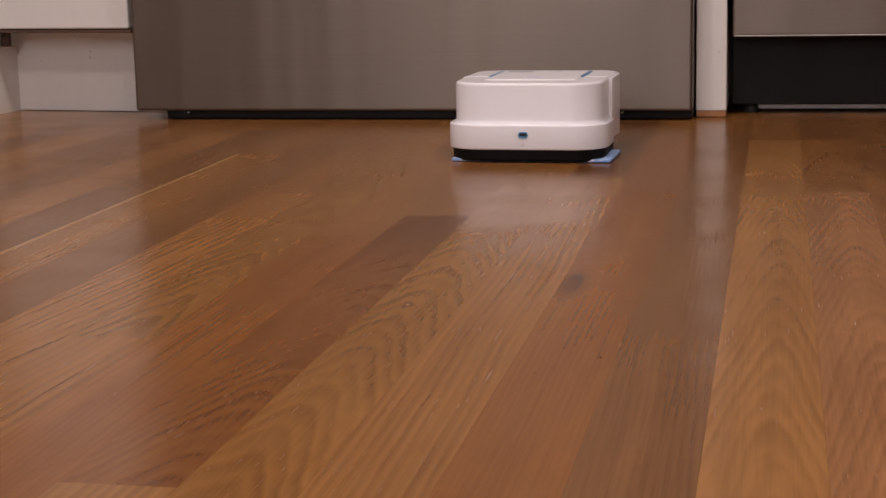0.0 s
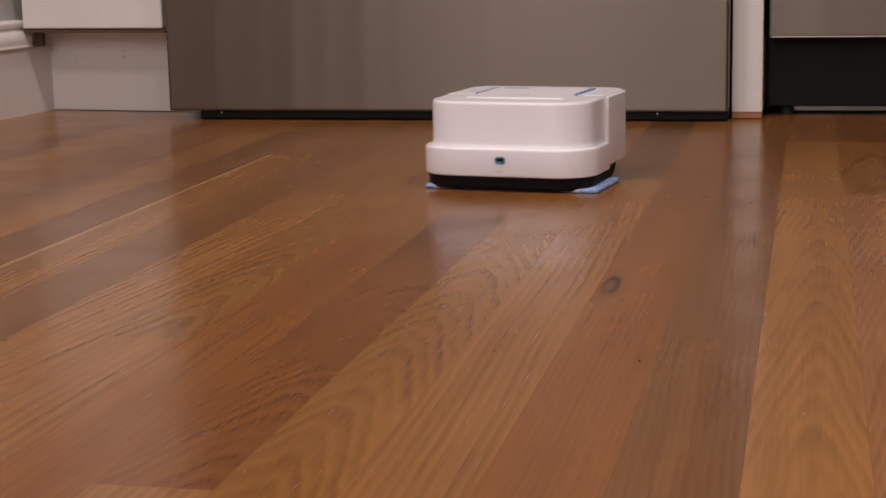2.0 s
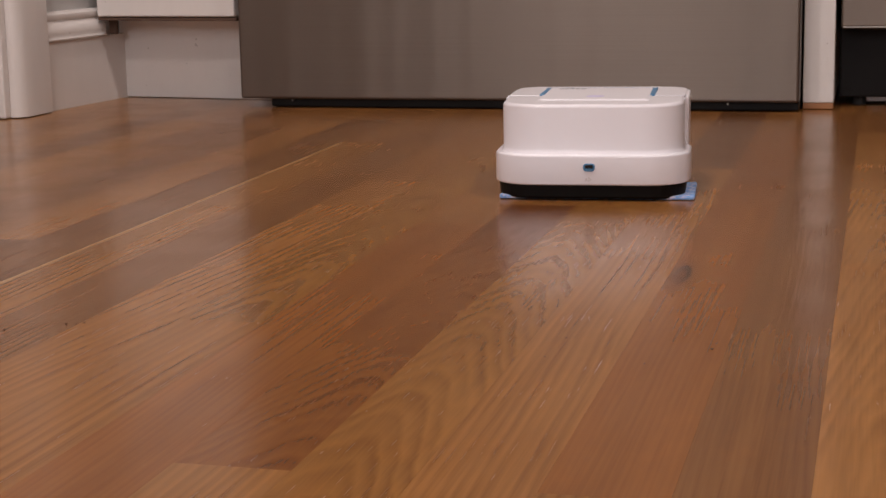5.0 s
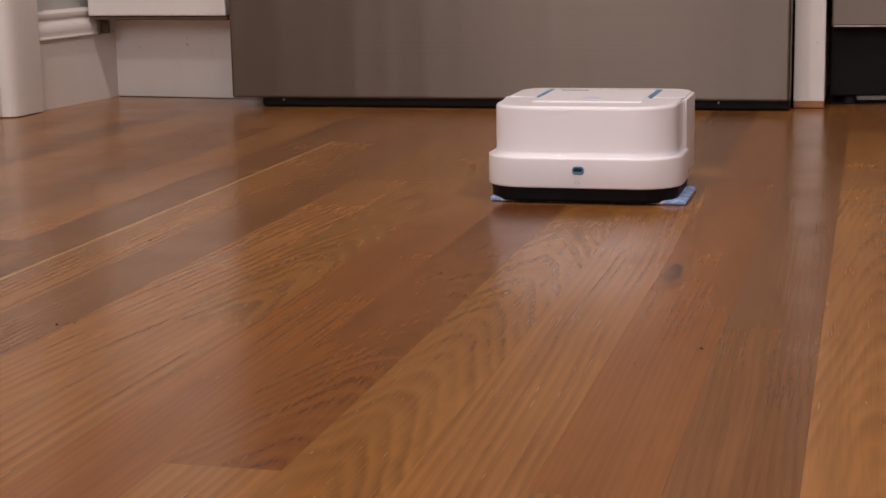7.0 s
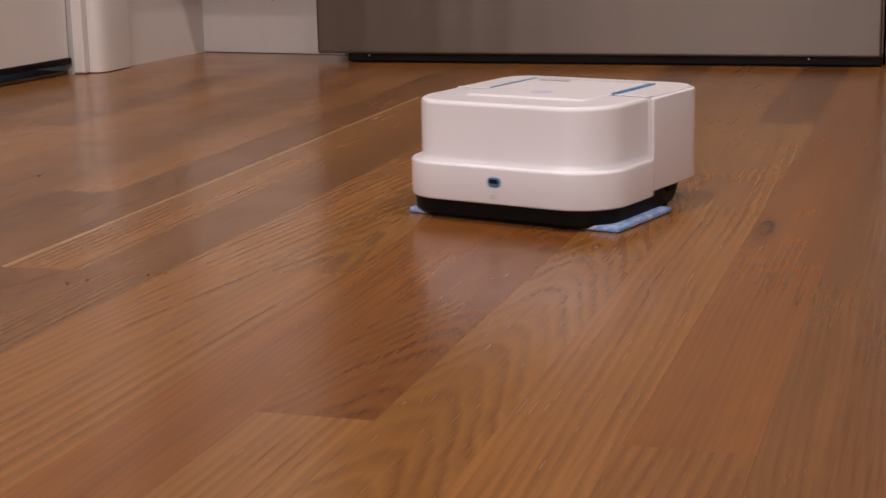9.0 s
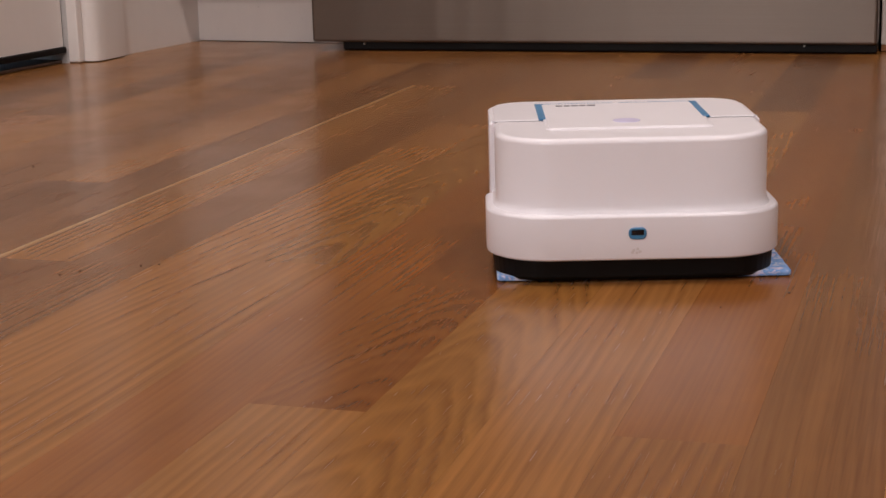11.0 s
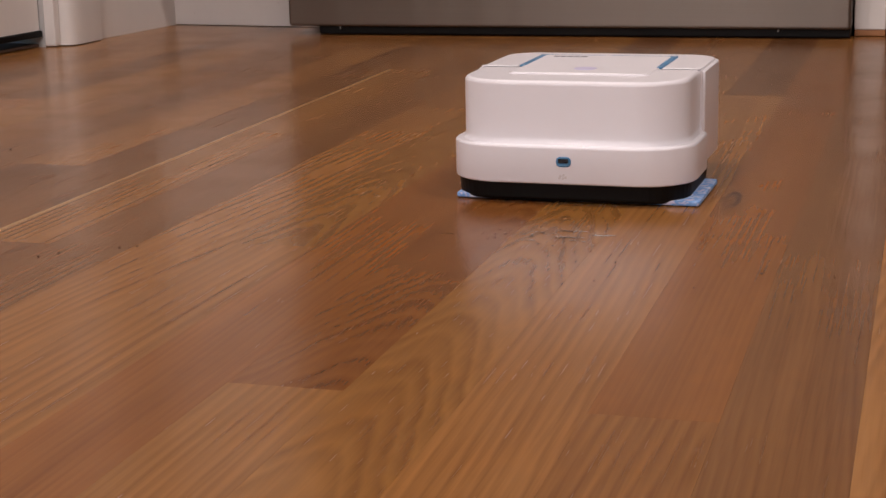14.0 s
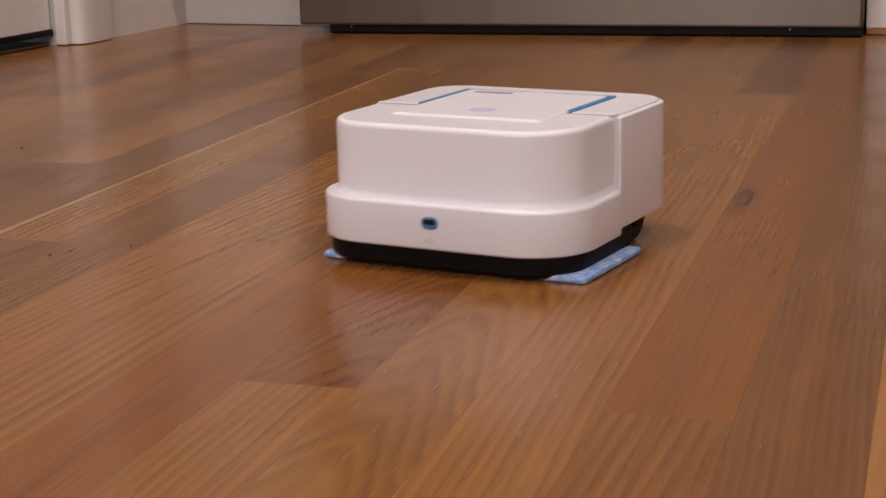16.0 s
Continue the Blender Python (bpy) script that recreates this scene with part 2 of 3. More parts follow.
LENS = plain("dark_lens", (0.006, 0.008, 0.012), 0.08)
INK = plain("grey_print", (0.22, 0.21, 0.23), 0.5)
LIDPLASTIC = plain("pale_grey_lid_plastic", (0.835, 0.815, 0.855), 0.40, grain=40, vary=0.03, coat=0.2)
LILAC = plain("lilac_print", (0.60, 0.57, 0.78), 0.35)
PALE = plain("pale_grey_mark", (0.74, 0.70, 0.71), 0.4)
CLOTH = pad_cloth("blue_mottled_pad_cloth")
CHROME = plain("worn_bright_metal", (0.40, 0.38, 0.36), 0.4, 1.0)
# wood of the cabinet's lower edge; also the brown for the shaded gap
UMBER = plain("dark_wood_and_shade_brown", (0.10, 0.055, 0.035), 0.6, grain=60, vary=0.3)
PINE = plain("raw_orange_pine", (0.38, 0.17, 0.07), 0.55, grain=60, vary=0.3)
CRUMB = plain("dark_grit", (0.03, 0.018, 0.012), 0.8)
WATER, wt, wp = mat("water")
wp.inputs["Base Color"].default_value = (0.85, 0.88, 0.9, 1)
wp.inputs["Transmission Weight"].default_value, wp.inputs["Roughness"].default_value, wp.inputs["IOR"].default_value = 1.0, 0.03, 1.33
GROUT = plain("dark_subfloor", (0.06, 0.03, 0.016), 0.9)
GLASS, gt, gp = mat("window_glass")
gp.inputs["Transmission Weight"].default_value, gp.inputs["Roughness"].default_value = 1.0, 0.02


# ---------------------------------------------------------------- mesh helpers
def obj(name, bm, material, parent=None, label="", smooth=False, m=None):
    me = bpy.data.meshes.new(name)
    bmesh.ops.recalc_face_normals(bm, faces=bm.faces[:])
    if smooth:
        for f in bm.faces:
            f.smooth = len(f.verts) < 5
        for e in bm.edges:
            e.smooth = len(e.link_faces) == 2 and e.calc_face_angle(0) < 0.6
    bm.to_mesh(me)
    bm.free()
    me.materials.append(material)
    ob = new(name, me)
    if m is not None:
        ob.matrix_world = m
    if parent is not None:
        ob.parent = parent
    if label:
        ob["label"] = label
    return ob


def part(name, bm, material, parent, label="", smooth=False):
    return obj(name, bm, material, parent, label, smooth)


def add_box(bm, a, b, bevel=0.0, seg=2):
    made = bmesh.ops.create_cube(bm, size=1.0)["verts"]
    for v in made:
        v.co = Vector([(a[i] + b[i]) / 2 + v.co[i] * (b[i] - a[i]) for i in range(3)])
    if bevel:
        edges = list({e for v in made for e in v.link_edges})
        bmesh.ops.bevel(bm, geom=edges, offset=bevel, segments=seg, profile=0.5, affect="EDGES")
    return bm


def box(a, b, bevel=0.0, seg=2):
    return add_box(bmesh.new(), a, b, bevel, seg)


def profile_bar(points, length):
    """Extrudes a closed outline in the (y, z) plane along x from 0 to length."""
    bm = bmesh.new()
    rows = [[bm.verts.new((x, y, z)) for y, z in points] for x in (0.0, length)]
    n = len(points)
    for i in range(n):
        bm.faces.new((rows[0][i], rows[0][(i + 1) % n], rows[1][(i + 1) % n], rows[1][i]))
    bm.faces.new(rows[0][::-1]), bm.faces.new(rows[1])
    return bm


def round_outline(x0, x1, y0, y1, rf, rb, n=10):
    """Rounded rectangle; rf: radius of the two corners at y0, rb: at y1."""
    pts = []
    for cx, cy, r, a0 in ((x1 - rf, y0 + rf, rf, -90), (x1 - rb, y1 - rb, rb, 0), (x0 + rb, y1 - rb, rb, 90), (x0 + rf, y0 + rf, rf, 180)):
        for i in range(n + 1):
            a = radians(a0 + 90 * i / n)
            pts.append((cx + r * math.cos(a), cy + r * math.sin(a)))
    return pts


def inset(pts, d):
    """Moves a convex outline inwards by d."""
    n, out = len(pts), []
    for i in range(n):
        p, q, r = Vector(pts[i - 1]), Vector(pts[i]), Vector(pts[(i + 1) % n])
        t = (q - p).normalized() + (r - q).normalized() if (q - p).length > 1e-7 and (r - q).length > 1e-7 else (r - p)
        t.normalize()
        out.append((q.x - t.y * d, q.y + t.x * d))
    return out


def stack(pts, levels, bm=None):
    """A closed solid from an outline: levels are (z, inset)."""
    bm = bm or bmesh.new()
    rings = [[bm.verts.new((x, y, z)) for x, y in inset(pts, d)] for z, d in levels]
    n = len(pts)
    for a, b in zip(rings, rings[1:]):
        for i in range(n):
            bm.faces.new((a[i], a[(i + 1) % n], b[(i + 1) % n], b[i]))
    bm.faces.new(rings[0][::-1]), bm.faces.new(rings[-1])
    return bm


def soft(z0, z1, lo, hi, n=4):
    """Levels with rounded lower and upper rims."""
    out = [(z0 + lo * (1 - math.cos(a)), lo * (1 - math.sin(a))) for a in [math.pi / 2 * i / n for i in range(n + 1)]] if lo else [(z0, 0)]
    if hi:
        out += [(z1 - hi * (1 - math.sin(a)), hi * (1 - math.cos(a))) for a in [math.pi / 2 * i / n for i in range(n + 1)]]
    else:
        out.append((z1, 0))
    return out


def empty(name, m=None):
    ob = new(name)
    if m is not None:
        ob.matrix_world = m
    return ob


# ---------------------------------------------------------------- structure
FACE = 2.188          # front plane of the cabinets
FRIDGE = 2.146        # front plane of the fridge drawer
floor = obj("floor", box((-3.2, -2.5, -0.06), (3.0, 2.9, -0.016)), GROUT)
tagged(floor, "oiled oak strip floor with satin finish", "floor", kind="structure")

WALL = Matrix.Translation((-1.0835, 2.276, 0)) @ pose(0, 0, 0, 0, 0, -96.2)
# WALL: x runs along the wall towards the camera, y out of the room's wall into the room


def wall_obj(name, bm, material, label, category, kind="structure", smooth=False):
    ob = obj(name, bm, material, None, "", smooth, WALL)
    return tagged(ob, label, category, kind=kind)


# the wall stands 14 mm behind the front of its baseboard; the doorway is cut out
DOOR0, DOOR1 = 0.3035, 1.13
bm = bmesh.new()
add_box(bm, (-0.5, -0.15, 0), (DOOR0, -0.016, CEIL))
add_box(bm, (DOOR0, -0.15, 2.05), (DOOR1, -0.016, CEIL))
add_box(bm, (DOOR1, -0.15, 0), (5.2, -0.016, CEIL))
wall_obj("wall_west", bm, WALLPAINT, "grey painted wall with a white doorway", "wall")
for name, a, b in (("wall_north", (-1.9, 2.86, 0), (3.0, 3.0, CEIL)), ("wall_east", (2.86, -2.5, 0), (3.0, 2.86, CEIL))):
    tagged(obj(name, box(a, b), WALLPAINT), "grey painted plain wall", "wall", kind="structure")
# the opening is made for the added fill light; no window is known here
bm = bmesh.new()
add_box(bm, (-3.2, -2.54, 0), (-1.45, -2.4, CEIL))
add_box(bm, (0.05, -2.54, 0), (3.0, -2.4, CEIL))
add_box(bm, (-1.45, -2.54, 0), (0.05, -2.4, 0.8))
add_box(bm, (-1.45, -2.54, 2.1), (0.05, -2.4, CEIL))
tagged(obj("wall_south", bm, WALLPAINT), "grey painted wall with an added window opening", "wall", kind="structure")
# unseen window, added as a setting for the fill light
win = tagged(empty("added_window_1", pose(-0.7, -2.4, 0.8)), "unseen white framed window, added to hold the fill light", "window", kind="structure")
bm = bmesh.new()
for a, b in (((-0.75, -0.09, 0), (-0.69, -0.03, 1.3)), ((0.69, -0.09, 0), (0.75, -0.03, 1.3)), ((-0.69, -0.09, 0), (0.69, -0.03, 0.06)), ((-0.69, -0.09, 1.24), (0.69, -0.03, 1.3)), ((-0.69, -0.09, 0.62), (0.69, -0.03, 0.68))):
    add_box(bm, a, b)
part("window_frame", bm, WHITE, win)
pane = part("pane", box((-0.69, -0.065, 0.06), (0.69, -0.06, 1.24)), GLASS, win)
pane.visible_shadow = False
ceiling = tagged(obj("ceiling", box((-3.2, -2.54, CEIL), (3.0, 3.0, CEIL + 0.1)), CEILPAINT), "white painted ceiling", "ceiling", kind="structure")
# trim rings for the added ceiling lights
for lx, ly, watts in DOWNLIGHTS:
    d = tagged(empty("downlight", pose(lx, ly, CEIL)), "unseen white recessed ceiling downlight, added", "lamp", "ceiling downlights")
    bm = bmesh.new()
    ring = round_outline(-0.1, 0.1, -0.1, 0.1, 0.0999, 0.0999, 6)
    stack(ring, [(-0.006, 0), (-0.001, 0.0)], bm)
    part("trim_ring", bm, WHITE, d)

# baseboard: a flat board to the corner, and a moulded cap that stops short of the cabinet
BOARD = [(-0.016, 0), (0, 0), (0, 0.0935), (-0.001, 0.095), (-0.016, 0.095)]
CAP = [(-0.016, 0.0952), (0.0048, 0.0952), (0.0052, 0.0968), (0.0042, 0.0984), (0.0036, 0.1005), (0.0042, 0.1040), (0.0040, 0.1090), (0.0022, 0.1140), (-0.0012, 0.1180), (-0.0042, 0.1205), (-0.0046, 0.1220), (-0.0022, 0.1236), (-0.0010, 0.1265), (-0.0014, 0.1305), (-0.0045, 0.1335), (-0.016, 0.1345)]
for u0, u1, cap0 in ((-0.02, 0.2106, 0.055), (DOOR1 + 0.1, 4.6, DOOR1 + 0.1)):
    board = wall_obj("baseboard", profile_bar(BOARD, u1 - u0), WHITE, "white painted tall baseboard with moulded cap", "baseboard")
    board.matrix_world = WALL @ pose(u0, 0, 0)
    cap = wall_obj("trim_cap", profile_bar(CAP, u1 - cap0), WHITE, "white painted moulded cap of the baseboard", "trim", smooth=True)
    cap.matrix_world = WALL @ pose(cap0, 0, 0)

# casing: upright board with a rounded edge towards the door
casing = [(0.0, -0.016), (0.0, 0.0090), (0.0015, 0.0115), (0.006, 0.0125), (0.060, 0.0165), (0.076, 0.0165), (0.085, 0.0145), (0.091, 0.0105), (0.0940, 0.0050), (0.0945, -0.016)]
for u0, flip in ((0.2108, 1), (DOOR1 + 0.1, -1)):
    bm = bmesh.new()
    rows = [[bm.verts.new((u0 + flip * u * 0.835, v, z)) for u, v in casing] for z in (0.0015, 2.14)]
    n = len(casing)
    for i in range(n):
        bm.faces.new((rows[0][i], rows[0][(i + 1) % n], rows[1][(i + 1) % n], rows[1][i]))
    bm.faces.new(rows[0]), bm.faces.new(rows[1])
    wall_obj("trim_casing", bm, WHITE, "white painted door casing with rounded edge", "trim", smooth=True)
wall_obj("trim_head", box((DOOR0, -0.016, 2.055), (DOOR1, 0.012, 2.14), 0.004), WHITE, "white painted door head casing", "trim")
wall_obj("trim_jamb", box((DOOR0 - 0.013, -0.15, 0.001), (DOOR0 - 0.0005, -0.0005, 2.04), 0.002), WHITE, "white painted door jamb", "trim")
door = tagged(empty("door_1", WALL @ pose(DOOR0 + 0.0015, -0.022, 0)), "closed white panel door in a casing", "door", kind="structure")
dw = DOOR1 - DOOR0 - 0.03
bm = box((0, -0.04, 0.018), (dw, 0, 2.03), 0.003)
part("door_leaf", bm, WHITE, door)
part("door_sweep", box((0, -0.036, 0.0140), (dw, 0.004, 0.0225), 0.002), DARK, door, "dark rubber door sweep")
# dark brown strip put in for the floor that shows under the door
part("threshold", box((0, -0.10, 0.0005), (dw, -0.004, 0.0045), 0.001), UMBER, door, "added dark brown strip in place of the floor under the door")

# ---------------------------------------------------------------- cabinet beside the fridge
cab = tagged(empty("base_cabinet", pose(-1.0885, 2.2005, 0, 0, 0, -6.3)), "white painted base cabinet with toe kick", "cabinet")
part("carcass", box((0.0, 0.02, 0.1175), (0.223, 0.50, 0.86), 0.001), WHITE, cab)
part("door", box((0.0, 0.0, 0.1225), (0.221, 0.019, 0.70), 0.0025, 3), WHITE, cab)
part("drawer_front", box((0.0, 0.0, 0.703), (0.221, 0.019, 0.855), 0.0025, 3), WHITE, cab)
part("bottom_rail", box((0.0, 0.002, 0.1168), (0.223, 0.022, 0.1215), 0.001), UMBER, cab, "dark wooden lower edge")
part("toe_kick", box((-0.012, 0.0755, 0.0005), (0.40, 0.0915, 0.1172), 0.001), WHITE, cab)
# dark piece put in for the shaded gap below the cabinet end
part("end_block", box((0.000, 0.030, 0.0958), (0.012, 0.0365, 0.1165), 0.001), UMBER, cab, "dark piece standing for the shaded gap under the cabinet end")

# ---------------------------------------------------------------- fridge
fr = tagged(empty("refrigerator", pose(-0.4742, FRIDGE, 0)), "stainless steel refrigerator with freezer drawer", "refrigerator")
part("freezer_drawer", box((-0.378, 0.0, 0.0125), (0.3748, 0.055, 0.62), 0.004, 4), STEEL, fr, "brushed stainless drawer front")
part("upper_door", box((-0.378, 0.0, 0.63), (0.3748, 0.055, 1.72), 0.004, 4), STEEL, fr, "brushed stainless door")
part("cabinet_body", box((-0.374, 0.066, 0.03), (0.374, 0.66, 1.72), 0.004), DARK, fr, "dark grey steel cabinet")
part("gasket", box((-0.370, 0.054, 0.03), (0.374, 0.064, 1.70)), RUBBER, fr)
# black base brought forward to stand for the shaded gap under the drawer
part("base_grille", box((-0.338, 0.012, 0.0008), (0.3742, 0.075, 0.03), 0.002), BLACK, fr, "black base front that also stands for the shaded gap")
for fx in (-0.305, 0.285):
    bm = bmesh.new()
    bmesh.ops.create_cone(bm, cap_ends=True, segments=16, radius1=0.0013, radius2=0.0013, depth=0.006, matrix=pose(fx, 0.009, 0.0100, 90))
    part("roller", bm, CHROME, fr, "small bright roller")

# ---------------------------------------------------------------- filler post beside the fridge
post = tagged(empty("filler_post", pose(-0.0775, FACE, 0)), "narrow white filler panel on a raw wood block", "panel")
part("filler_board", box((-0.0195, 0.0, 0.0085), (0.0195, 0.5, 0.88), 0.0015), WHITE, post)
part("shim", box((-0.0190, 0.001, 0.0005), (0.0190, 0.3, 0.0085), 0.0008), PINE, post, "raw orange wood shim")

# ---------------------------------------------------------------- range
rg = tagged(empty("range_cooker", pose(0.325, FACE, 0)), "stainless steel range with black toe panel", "range")
part("storage_drawer", box((-0.376, -0.004, 0.105), (0.376, 0.02, 0.36), 0.003, 3), STEEL, rg, "brushed stainless drawer front")
part("drawer_lip", box((-0.374, -0.0052, 0.1040), (0.374, 0.008, 0.1062), 0.0008), CHROME, rg, "bright lower edge")
part("oven_front", box((-0.376, -0.004, 0.366), (0.376, 0.02, 0.89), 0.003, 3), STEEL, rg)
part("body", box((-0.374, 0.022, 0.10), (0.374, 0.54, 0.90), 0.003), BLACK, rg, "black enamelled body")
part("toe_panel", box((-0.378, 0.046, 0.012), (0.376, 0.06, 0.1035), 0.002), BLACK, rg, "black enamelled toe panel")
# strip modelled for the floor's pale reflection at the range's foot
part("toe_strip", box((-0.345, 0.080, 0.0025), (0.36, 0.086, 0.0105), 0.001), CHROME, rg, "metal strip standing for the floor reflection below the toe panel")
for lx in (-0.352, 0.352):
    bm = bmesh.new()
    bmesh.ops.create_cone(bm, cap_ends=True, segments=16, radius1=0.009, radius2=0.007, depth=0.024, matrix=pose(lx, 0.068, 0.0125))
    part("foot", bm, RUBBER, rg)


# ---------------------------------------------------------------- mopping robot
def mop_robot():
    """Front towards -y, origin on the floor under its middle."""
    r = tagged(empty("mopping_robot"), "white square robot mop with blue pad driving over the floor", "robot mop")
    pad = part("cleaning_pad", stack(round_outline(-0.0812, 0.0915, -0.075, 0.010, 0.003, 0.003, 3), soft(0.0006, 0.0040, 0.0008, 0.0012, 2)), CLOTH, r, "blue and white mottled cloth pad")
    base = part("pad_holder", stack(round_outline(-0.0835, 0.0835, -0.0825, 0.020, 0.030, 0.008), [(0.0018, 0.003), (0.004, 0.001), (0.0165, 0.0)]), DARK, r, "black plastic pad holder")
    bump_pts = round_outline(-0.0868, 0.0868, -0.0868, -0.0060, 0.038, 0.0065)
    part("bumper", stack(bump_pts, soft(0.0145, 0.0412, 0.0016, 0.0020)), SHELL, r, "white plastic front bumper", True)
    fr_pts = round_outline(-0.0805, 0.0805, -0.0805, -0.0052, 0.036, 0.0008)
    part("front_shell", stack(fr_pts, [(0.040, -0.003), (0.0425, -0.0008), (0.0455, 0.0)] + soft(0.06, 0.0850, 0, 0.0034)[1:]), SHELL, r, "", True)
    back_pts = round_outline(-0.0836, 0.0836, -0.0040, 0.0862, 0.0012, 0.0265)
    part("rear_shell", stack(back_pts, soft(0.0168, 0.0836, 0.0012, 0.0010) + [(0.0838, 0.0030), (0.0846, 0.0032), (0.0850, 0.0038)]), SHELL, r, "", True)
    part("seam", stack(round_outline(-0.0816, 0.0816, -0.0056, -0.0036, 0.0004, 0.0004, 2), [(0.020, 0), (0.0842, 0)]), SHELL, r, "pale seam between the shells")
    part("chassis", stack(round_outline(-0.0700, 0.0700, -0.02, 0.0620, 0.004, 0.012), [(0.0120, 0.006), (0.0150, 0), (0.0225, 0)]), DARK, r, "black underside")
    for s in (-1, 1):
        bm = bmesh.new()
        bmesh.ops.create_cone(bm, cap_ends=True, segments=32, radius1=0.0190, radius2=0.0190, depth=0.013, matrix=pose(s * 0.070, 0.036, 0.0192, 0, 90))
        bmesh.ops.bevel(bm, geom=[e for e in bm.edges if len(e.link_faces) == 2 and e.calc_face_angle() > 1], offset=0.002, segments=2, affect="EDGES")
        wheel = part("wheel", bm, RUBBER, r, "black rubber tyred wheel")
        bm = bmesh.new()
        bmesh.ops.create_cone(bm, cap_ends=True, segments=24, radius1=0.010, radius2=0.009, depth=0.003, matrix=pose(s * 0.0775, 0.036, 0.0192, 0, 90))
        part("hub", bm, DARK, wheel)
    # lid with handle edge
    lid = part("lid", stack(round_outline(-0.0485, 0.0485, -0.0430, 0.0612, 0.003, 0.003, 4), [(0.0835, 0), (0.0855, 0.0), (0.0860, 0.0006)]), LIDPLASTIC, r, "white lid of the water tank")
    part("groove", stack(round_outline(-0.0500, 0.0500, -0.0445, 0.0612, 0.004, 0.004, 4), [(0.0845, 0), (0.0853, 0), (0.0855, 0.0004)]), SHELL, r)
    for s in (-1, 1):
        a, b = sorted((s * 0.0483, s * 0.0528))
        part("handle_edge", box((a, -0.0030, 0.0845), (b, 0.0612, 0.0860), 0.0004, 1), BLUE, r, "blue handle edge beside the lid")
        a, b = sorted((s * 0.0528, s * 0.0800))
        part("top_seam", box((a, -0.0054, 0.0845), (b, -0.0034, 0.0856), 0.0004, 1), SHELL, r)
    part("handle_edge", box((-0.0528, 0.0612, 0.0845), (0.0528, 0.0624, 0.0860)), BLUE, r)
    part("lid_catch", box((-0.002, 0.0605, 0.0845), (0.002, 0.0618, 0.0868), 0.0003, 1), PALE, r)
    # start mark on the lid and a plain bar where the maker's name is
    ring = round_outline(-0.0085, 0.0085, -0.0270, -0.0100, 0.00849, 0.00849, 6)
    part("start_button", stack(ring, [(0.0857, 0), (0.0863, 0.0004)]), LILAC, r, "faint lilac start button")
    for i, (bx, bw) in enumerate(((-0.0395, 0.0042), (-0.0342, 0.0036), (-0.0296, 0.0044), (-0.0240, 0.0036), (-0.0192, 0.0052))):
        part("print_bar", box((bx, 0.0480, 0.0856), (bx + bw, 0.0525, 0.0863)), INK, r)
    # camera window on the bumper
    frame_pts = round_outline(-0.0052, 0.0052, -0.0035, 0.0035, 0.0030, 0.0030, 6)
    bm = stack(frame_pts, [(0, 0), (0.0016, 0), (0.0020, 0.0006), (0.0018, 0.0016)])
    bmesh.ops.transform(bm, matrix=pose(0, -0.0858, 0.0305, 90), verts=bm.verts)
    window = part("nozzle_frame", bm, BLUE, r, "blue framed spray nozzle opening")
    bm = stack(round_outline(-0.0036, 0.0036, -0.0008, 0.0022, 0.0008, 0.0008, 3), [(0, 0), (0.0022, 0)])
    bmesh.ops.transform(bm, matrix=pose(0, -0.0858, 0.0305, 90), verts=bm.verts)
    part("nozzle", bm, LENS, window)
    for mx, mz in ((-0.0022, 0.0205), (0.0, 0.0212), (-0.0004, 0.0190), (-0.0028, 0.0192), (0.0014, 0.0196)):
        bm = stack(round_outline(mx - 0.0009, mx + 0.0009, -0.0009, 0.0009, 0.00089, 0.00089, 3), [(0, 0), (0.0003, 0)])
        bmesh.ops.transform(bm, matrix=pose(0, -0.0867, mz, 90), verts=bm.verts)
        part("drop_mark", bm, PALE, r)
    return r


robot = mop_robot()

# ---------------------------------------------------------------- floor strips
STRIP = 0.05715
EDGE = 0.0337         # the seam from which the strips are counted, towards -x
TONES = {"tan": (0.238, 0.103, 0.029), "light": (0.284, 0.127, 0.036), "pale": (0.325, 0.151, 0.046), "red": (0.218, 0.083, 0.020), "brown": (0.158, 0.066, 0.020), "grey": (0.200, 0.088, 0.028), "gold": (0.273, 0.122, 0.033), "olive": (0.262, 0.118, 0.030), "rose": (0.300, 0.137, 0.054)}
# strip number: seams across it as y, and the tones of the pieces from near to far
KNOWN = {
    -1: ((0.40, 1.70), ("tan", "tan", "grey")),
    0: ((0.32, 1.562, 1.953), ("tan", "rose", "tan", "brown")),
    1: ((0.30, 1.95), ("tan", "pale", "tan")),
    2: ((0.45, 2.02), ("tan", "grey", "tan")),
    3: ((0.669, 1.95), ("tan", "red", "tan")),
    4: ((0.30, 1.643), ("tan", "light", "brown")),
    5: ((0.45, 1.78), ("tan", "olive", "tan")),
    6: ((0.676, 1.404), ("gold", "red", "tan")),
    7: ((0.30, 1.30, 1.886), ("red", "red", "tan", "brown")),
    8: ((0.945, 1.735), ("light", "olive", "gold")),
    9: ((0.50, 1.52), ("tan", "light", "tan")),
    10: ((0.70, 1.89), ("tan", "grey", "tan")),
    11: ((0.921, 1.80), ("grey", "gold", "tan")),
    12: ((0.70, 2.02), ("tan", "grey", "tan")),
    13: ((1.180, 2.00), ("brown", "light", "tan")),
    14: ((1.05, 1.92), ("tan", "grey", "tan")),
    15: ((0.9, 1.75), ("tan", "tan", "grey")),
    16: ((1.2, 1.98), ("tan", "gold", "tan")),
}
rng = random.Random(11)
plank_mesh, used = {}, {}
